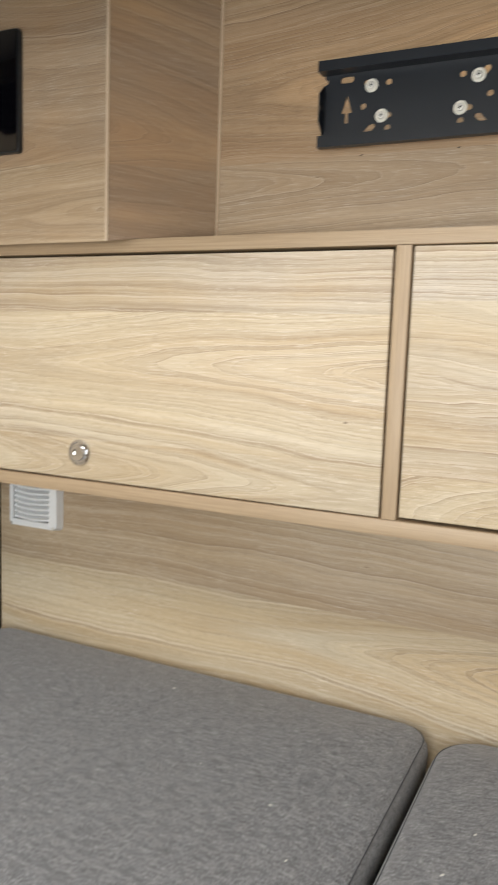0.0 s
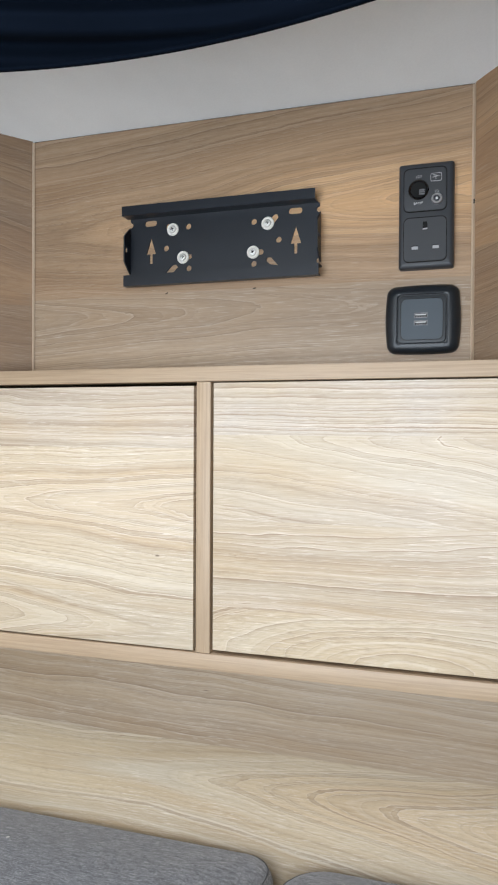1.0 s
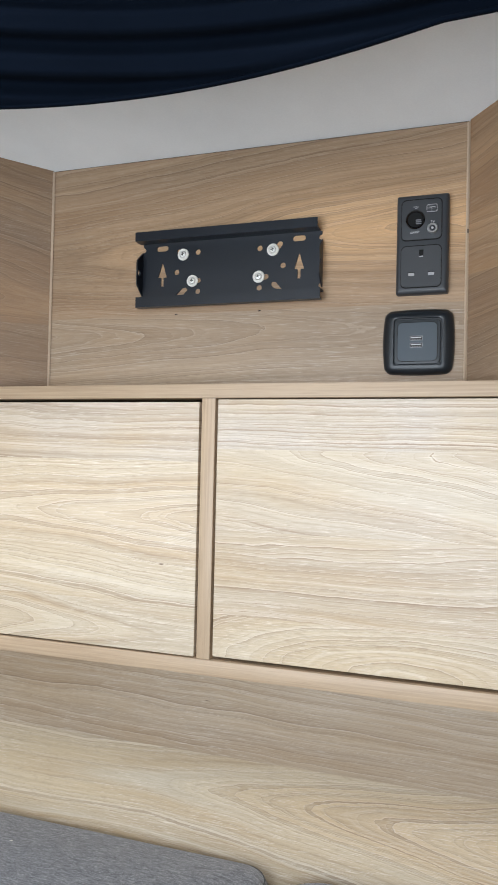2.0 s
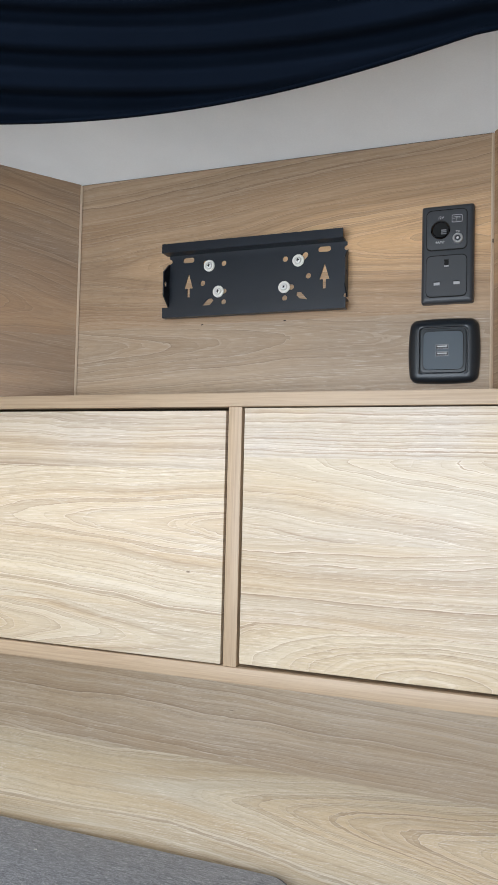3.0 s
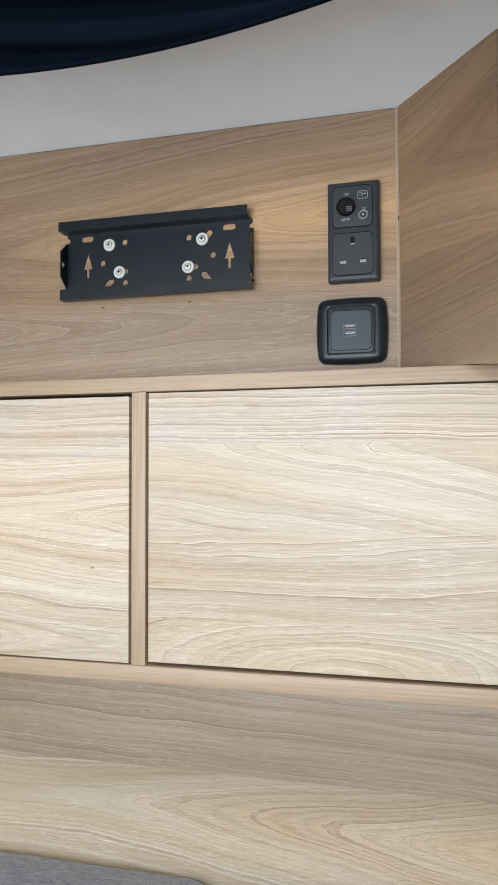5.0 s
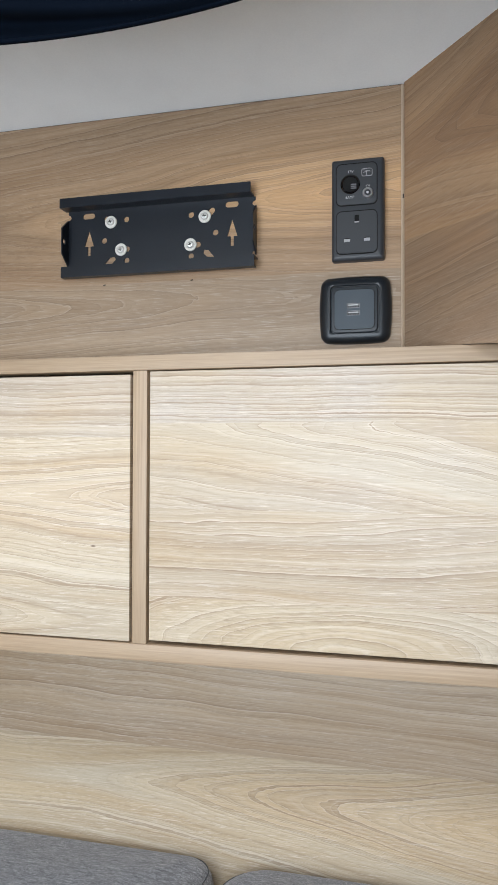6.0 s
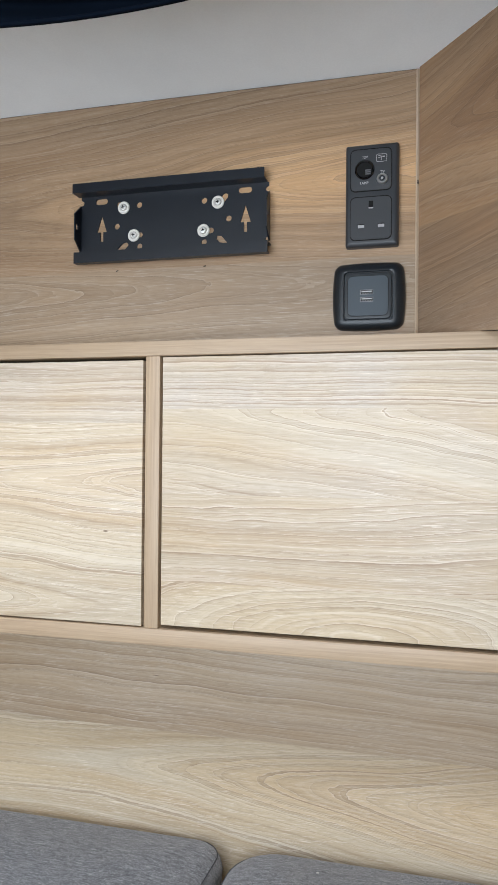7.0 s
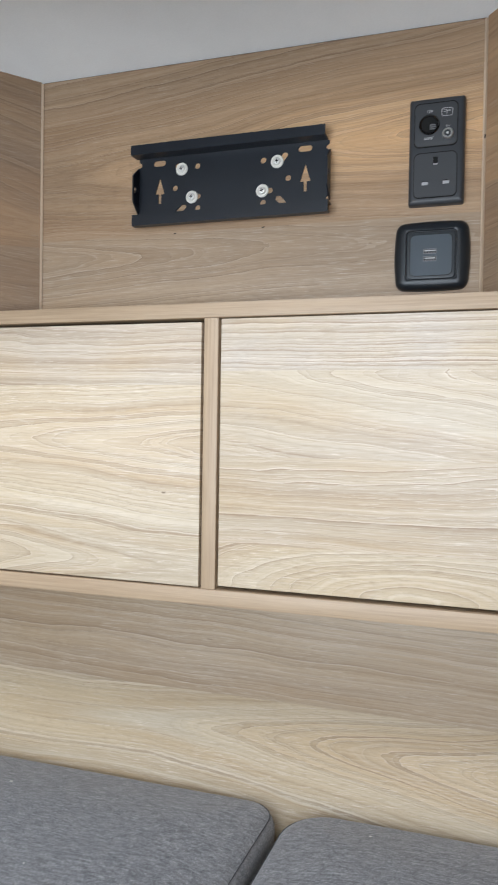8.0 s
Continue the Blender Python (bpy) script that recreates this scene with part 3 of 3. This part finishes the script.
for k in range(9):
    z = 0.7215 + 0.0082 * k
    blade = []
    for i in range(9):
        f = i / 8
        x, dip, y = -0.837 + 0.074 * f, 0.0022 * math.sin(math.pi * f), 0.8365 - 0.0035 * math.sin(math.pi * f)
        blade.append([(x, y, z - 0.0016 - dip), (x, y, z + 0.0010 - dip), (x, y + 0.006, z + 0.0040 - dip), (x, y + 0.006, z + 0.0022 - dip)])
    part("louvre", loft(blade), WHITE_PLASTIC, vent)
part("vent_back", box(-0.838, -0.762, 0.8445, 0.8462, 0.715, 0.792), VENT_GREY, vent)
for sx in (-0.8385, -0.7565):
    part("screw", lathe(sx, 0.7095, [(0.0028, 0.8345), (0.0028, 0.8318), (0.002, 0.8310), (0.0004, 0.8311)], 14), STEEL, vent, "small steel screw")

vent.location.x += 0.009 * K

# ---- display on the flat panel ----
screen = thing("control_panel", (-0.725, 0.630, 1.2155), "glossy black glass control panel on the laminate", "control panel")
part("housing", plate(-0.7035, 1.2765, 0.160, 0.134, 0.004, 0.6298, 0.623, 0.001), USB_RIM, screen)
part("glass", plate(-0.7035, 1.2765, 0.157, 0.131, 0.0035, 0.6230, 0.6216, 0.0005), GLASS_BLACK, screen, "glossy black glass")

# ---- television bracket ----
WALL_Y = 0.6998
bracket = thing("tv_bracket", (-0.183, WALL_Y, 1.207), "black steel television bracket screwed to the laminate", "bracket")
BX0, BX1, BZ0, BZ1 = -0.2845, -0.0780, 1.2155, 1.2765
NOTCH = ((0.0, -0.0032), (0.0026, -0.0018), (0.0034, 0.0), (0.0026, 0.0018), (0.0, 0.0032))
base_edge = [(BX0, BZ0), (BX1, BZ0)] + [(BX1 - d, z + h) for z in (1.2196, 1.2700) for d, h in NOTCH]
base_edge += [(BX1, BZ1), (BX0, BZ1)] + [(BX0 + d, 1.2700 - h) for d, h in NOTCH]
holes = [ring(x, z, 0.0031, 14) for x, z in ((-0.2178, 1.264), (-0.243, 1.243), (-0.2172, 1.2205), (-0.146, 1.263), (-0.1198, 1.243), (-0.146, 1.2205))]
holes += [slot(-0.265, 1.2705, -0.257, 1.2705, 0.0031), slot(-0.1065, 1.2705, -0.0985, 1.2705, 0.0031)]
holes += [[(-0.2435, 1.2175), (-0.2345, 1.2172), (-0.2295, 1.2225), (-0.2315, 1.2255), (-0.236, 1.2250)]]
holes += [[(-0.1205, 1.2175), (-0.1290, 1.2190), (-0.1330, 1.2230), (-0.1320, 1.2262), (-0.1275, 1.2258)]]
holes += [slot(-0.1235, 1.2660, -0.1285, 1.2600, 0.0031), slot(-0.1385, 1.2320, -0.1445, 1.2320, 0.0030), slot(-0.2165, 1.2325, -0.2215, 1.2325, 0.0028), slot(-0.2405, 1.2660, -0.2370, 1.2640, 0.0028)]
for ax in (-0.2605, -0.1022):
    holes += [[(ax, 1.2555), (ax - 0.0055, 1.238), (ax - 0.0017, 1.238), (ax - 0.0017, 1.228), (ax + 0.0017, 1.228), (ax + 0.0017, 1.238), (ax + 0.0055, 1.238)]]
part("back_plate", cut_plate(base_edge, holes, WALL_Y, WALL_Y - 0.0016), BRACKET, bracket, "black plate with arrows and slots cut out")


def lip(z_in, z_out, x0, x1, back=0.0):
    """The folded edge: forward from the plate, then out along the wall."""
    t = 0.0016
    s = 1 if z_out > z_in else -1
    f = WALL_Y - 0.0165
    prof = [(WALL_Y - 0.0016, z_in), (f, z_in), (f, z_out), (f + t, z_out), (f + t, z_in + s * t), (WALL_Y - 0.0016, z_in + s * t)]
    if back:
        prof[2:4] = [(f, z_out), (f + back, z_out), (f + back, z_out - s * t), (f + t, z_out - s * t)]
    return loft([[(x0, y, z) for y, z in prof], [(x1, y, z) for y, z in prof]])


part("top_lip", lip(1.2765, 1.2865, -0.2875, -0.0795), BRACKET, bracket)
part("bottom_lip", lip(1.2140, 1.2025, -0.2855, -0.0755, 0.008), BRACKET, bracket)


def tab(x, d):
    """A cranked side tab with cut corners and a hole."""
    f = WALL_Y - 0.0165
    prof = [(WALL_Y - 0.0016, 1.2675), (f + 0.001, 1.256), (f + 0.001, 1.229), (WALL_Y - 0.0016, 1.2175)]
    pts = ring(0.0, 0.0, 1.0, 10)
    hole = [(f + 0.0058 + 0.0026 * a, 1.2425 + 0.0034 * b) for a, b in pts]
    bm = cut_plate(prof, [hole], x, x + d)
    for v in bm.verts:
        v.co = Vector((v.co.y, v.co.x, v.co.z))
    return bm


part("side_tab", tab(BX0, -0.0014), BRACKET, bracket, "cranked tab with a small hole")
part("side_tab", tab(BX1, 0.0014), BRACKET, bracket, "cranked tab with a small hole")
for sx, sz in ((-0.2352, 1.2622), (-0.2235, 1.2322), (-0.1312, 1.2602), (-0.1465, 1.2322)):
    y = WALL_Y - 0.0016
    washer = part("washer", lathe(sx, sz, [(0.0066, y), (0.0066, y - 0.0008), (0.006, y - 0.0014), (0.0042, y - 0.0014), (0.0036, y - 0.0009)]), WASHER, bracket, "pale steel washer")
    head = lathe(sx, sz, [(0.0038, y - 0.0008), (0.0038, y - 0.0018), (0.0030, y - 0.0026), (0.0006, y - 0.0028)], 18)
    screw = part("screw", head, STEEL, bracket, "bright steel cross-head screw")
    cross = box(sx - 0.0018, sx + 0.0018, y - 0.00295, y - 0.0026, sz - 0.0004, sz + 0.0004)
    box(sx - 0.0004, sx + 0.0004, y - 0.00300, y - 0.0026, sz - 0.0018, sz + 0.0018, bm=cross)
    bmesh.ops.rotate(cross, cent=(sx, y, sz), verts=cross.verts, matrix=Matrix.Rotation(radians(20 + 900 * sx), 3, "Y"))
    part("cross_slot", cross, HOLLOW, screw)


# ---- socket plate ----
def lettering(text, cx, cz, y, height, parent):
    """Raised print with the built-in font, standing on the wall."""
    curve = bpy.data.curves.new("print", "FONT")
    curve.body, curve.size, curve.extrude = text, height * K * 1.38, 0.00004
    curve.align_x, curve.align_y, curve.resolution_u = "CENTER", "CENTER", 3
    tmp = new("print", curve)
    bpy.context.view_layer.update()
    me = bpy.data.meshes.new_from_object(tmp.evaluated_get(bpy.context.evaluated_depsgraph_get()))
    bpy.data.objects.remove(tmp)
    bpy.data.curves.remove(curve)
    me.materials.clear()
    me.materials.append(WHITE_PRINT)
    ob = new("print", me)
    m = Matrix.Translation(W(cx, y, cz)) @ pose(0, 0, 0, 90, 0, 0)
    WORLD[ob] = m
    ob.parent, ob.matrix_parent_inverse, ob.matrix_basis = parent, WORLD[parent].inverted(), m
    ob["label"] = "small white printed " + ("letters" if text == "TV" else "rating")
    return ob


sock = thing("socket_plate", (0.025, WALL_Y, 1.204), "anthracite double socket plate with television and mains outlets", "socket")
part("surround", plate(0.025, 1.253, 0.0505, 0.0985, 0.0022, WALL_Y, WALL_Y - 0.0095, 0.0042), SOCKET, sock)
F = WALL_Y - 0.0095
for cz, hh in ((1.2768, 0.0402), (1.2304, 0.0412)):
    part("module_gap", plate(0.0242, cz, 0.0397, hh + 0.0011, 0.0053, F + 0.001, F - 0.0002), HOLLOW, sock)
upper = part("outlet_module", plate(0.0242, 1.2768, 0.0384, 0.0392, 0.0048, F + 0.001, F - 0.0010, 0.0006), SOCKET_FACE, sock, "dark grey twelve volt and aerial module")
lower = part("mains_module", cut_plate(outline(0.0242, 1.2304, 0.0384, 0.0402, 0.0048),
             [[(0.0222, 1.2395), (0.0265, 1.2395), (0.0265, 1.2470), (0.0222, 1.2470)],
              [(0.0122, 1.2213), (0.0180, 1.2213), (0.0180, 1.2252), (0.0122, 1.2252)],
              [(0.0313, 1.2213), (0.0371, 1.2213), (0.0371, 1.2252), (0.0313, 1.2252)]], F + 0.001, F - 0.0010), SOCKET_FACE, sock, "dark grey three-pin mains module")
part("pin_hole", box(0.0222, 0.0265, F - 0.0004, F + 0.0002, 1.2395, 1.2470), HOLLOW, lower)
part("shutter", box(0.0222, 0.0265, F - 0.0007, F - 0.0003, 1.2397, 1.2409), SHUTTER, lower)
for px in (0.0122, 0.0313):
    part("shutter", box(px, px + 0.0058, F - 0.0006, F + 0.0002, 1.2213, 1.2243), SHUTTER, lower, "pale grey shutter in the pin hole")
Y = F - 0.0010
ringbm = lathe(0.0182, 1.2768, [(0.0094, Y + 0.0002), (0.0094, Y - 0.0008), (0.0086, Y - 0.0012), (0.0078, Y - 0.0006), (0.0074, Y - 0.0001)])
jack = part("power_socket", ringbm, GLASS_BLACK, upper, "round black twelve volt socket")
part("socket_hole", lathe(0.0182, 1.2768, [(0.0073, Y - 0.0001), (0.0073, Y - 0.00025), (0.0004, Y - 0.0003)]), HOLLOW, upper)
for k in range(3):
    part("contact", box(0.0188, 0.0240, Y - 0.0010, Y - 0.0003, 1.2722 + 0.0018 * k, 1.2732 + 0.0018 * k), PORT, upper, "bright steel contact")
part("aerial_socket", lathe(0.0350, 1.2668, [(0.0050, Y + 0.0002), (0.0052, Y - 0.0018), (0.0044, Y - 0.0032), (0.0036, Y - 0.0032), (0.0029, Y - 0.0024)]), NICKEL, upper, "steel coaxial aerial socket")
part("aerial_hole", lathe(0.0350, 1.2668, [(0.0028, Y - 0.0020), (0.0028, Y - 0.0031), (0.0004, Y - 0.0031)]), SOCKET, upper)
part("aerial_pin", lathe(0.0350, 1.2668, [(0.0012, Y - 0.0026), (0.0012, Y - 0.0034), (0.0003, Y - 0.0035)], 12), NICKEL, upper)
lettering("12V", 0.0185, 1.2889, Y - 0.00006, 0.0026, upper)
lettering("6AMP", 0.0178, 1.2642, Y - 0.00006, 0.0025, upper)
lettering("TV", 0.0350, 1.2738, Y - 0.00006, 0.0025, upper)
icon = cut_plate(outline(0.0341, 1.2873, 0.0102, 0.0076, 0.0018), [outline(0.0341, 1.2873, 0.0094, 0.0068, 0.0014)], Y + 0.0001, Y - 0.0001)
box(0.0336, 0.0341, Y - 0.0001, Y + 0.0001, 1.2846, 1.2882, bm=icon)
for dz, lean in ((0.0010, 0.35), (0.0002, -0.3)):
    arm = box(0.0306, 0.0372, Y - 0.0001, Y + 0.0001, 1.2876 + dz, 1.2880 + dz)
    bmesh.ops.rotate(arm, cent=(0.0339, Y, 1.288), verts=arm.verts, matrix=Matrix.Rotation(lean * 0.8, 3, "Y"))
    join(icon, arm)
part("aerial_symbol", icon, WHITE_PRINT, upper, "white printed aerial symbol")

# ---- usb socket ----
usb = thing("usb_socket", (0.0222, WALL_Y, 1.123), "black square double usb socket with rounded frame", "usb socket")


def pillow(cx, cz, w, h, r, bow, n=8):
    """A rounded square whose sides bow outwards."""
    loop, points = outline(cx, cz, w, h, r, n), []
    for (xa, za), (xb, zb) in zip(loop, loop[1:] + loop[:1]):
        pieces = 10 if math.hypot(xb - xa, zb - za) > 0.01 else 1
        points += [(xa + (xb - xa) * k / pieces, za + (zb - za) * k / pieces) for k in range(pieces)]
    return [(x + bow * (1 - ((z - cz) / (h / 2)) ** 2) * (1 if x > cx else -1), z + bow * 0.6 * (1 - ((x - cx) / (w / 2)) ** 2) * (1 if z > cz else -1)) for x, z in points]


frame_loops = []
for d, y in ((0.0, 0.0), (0.0, 0.0028), (0.0008, 0.0052), (0.0026, 0.0076), (0.0055, 0.0092), (0.0086, 0.0098), (0.0106, 0.0098), (0.0111, 0.0094), (0.0113, 0.0076)):
    frame_loops.append([(x, WALL_Y - y, z) for x, z in pillow(0.0222, 1.1566, 0.0648 - 1.68 * d, 0.0625 - 1.49 * d, max(0.0068 - d * 0.25, 0.0042), 0.0024 * max(0.0, 1 - d / 0.010))])
part("surround", loft(frame_loops), USB_RIM, usb, "satin black rounded frame")
G = WALL_Y - 0.0066
part("inner_frame", plate(0.0220, 1.1562, 0.0444, 0.0444, 0.0050, G + 0.0006, G - 0.0034, 0.0009), USB_INNER, usb)
part("face_gap", plate(0.0220, 1.1562, 0.0392, 0.0390, 0.0052, G - 0.0030, G - 0.0035), HOLLOW, usb)
face = part("face_plate", cut_plate(outline(0.0220, 1.1562, 0.0380, 0.0378, 0.0048),
            [[(0.0150, z), (0.0272, z), (0.0272, z + 0.0046), (0.0150, z + 0.0046)] for z in (1.1574, 1.1504)], G - 0.0032, G - 0.0040), USB_FACE, usb, "matt slate face with two usb ports")
for z in (1.1574, 1.1504):
    port = part("usb_port", cut_plate([(0.0150, z), (0.0272, z), (0.0272, z + 0.0046), (0.0150, z + 0.0046)],
                [[(0.0155, z + 0.0005), (0.0267, z + 0.0005), (0.0267, z + 0.0041), (0.0155, z + 0.0041)]], G - 0.0035, G - 0.0040), PORT, face, "dull steel usb port")
    part("port_hollow", box(0.0155, 0.0267, G - 0.0038, G - 0.0034, z + 0.0005, z + 0.0041), HOLLOW, face)
    part("port_tongue", box(0.0163, 0.0259, G - 0.0041, G - 0.0036, z + 0.0024, z + 0.0034), VENT_GREY, face, "pale contact tongue")
    for k in range(4):
        part("port_contact", box(0.0170 + 0.0024 * k, 0.0180 + 0.0024 * k, G - 0.0041, G - 0.0037, z + 0.0008, z + 0.0016), PORT, face)

# ---- small pilot marks in the laminate under the bracket ----
back = bpy.data.objects["wall_recess_back"]
for mx, turn in ((-0.243, 12), (-0.1455, 8)):
    bm = box(mx - 0.0014, mx + 0.0014, 0.6995, 0.7002, 1.1957, 1.1966, 0.0002, 1)
    bmesh.ops.rotate(bm, cent=(mx, 0.70, 1.196), verts=bm.verts, matrix=Matrix.Rotation(radians(-turn), 3, "Y"))
    part("pilot_mark", bm, HOLLOW, back, "tiny dark mark in the laminate")
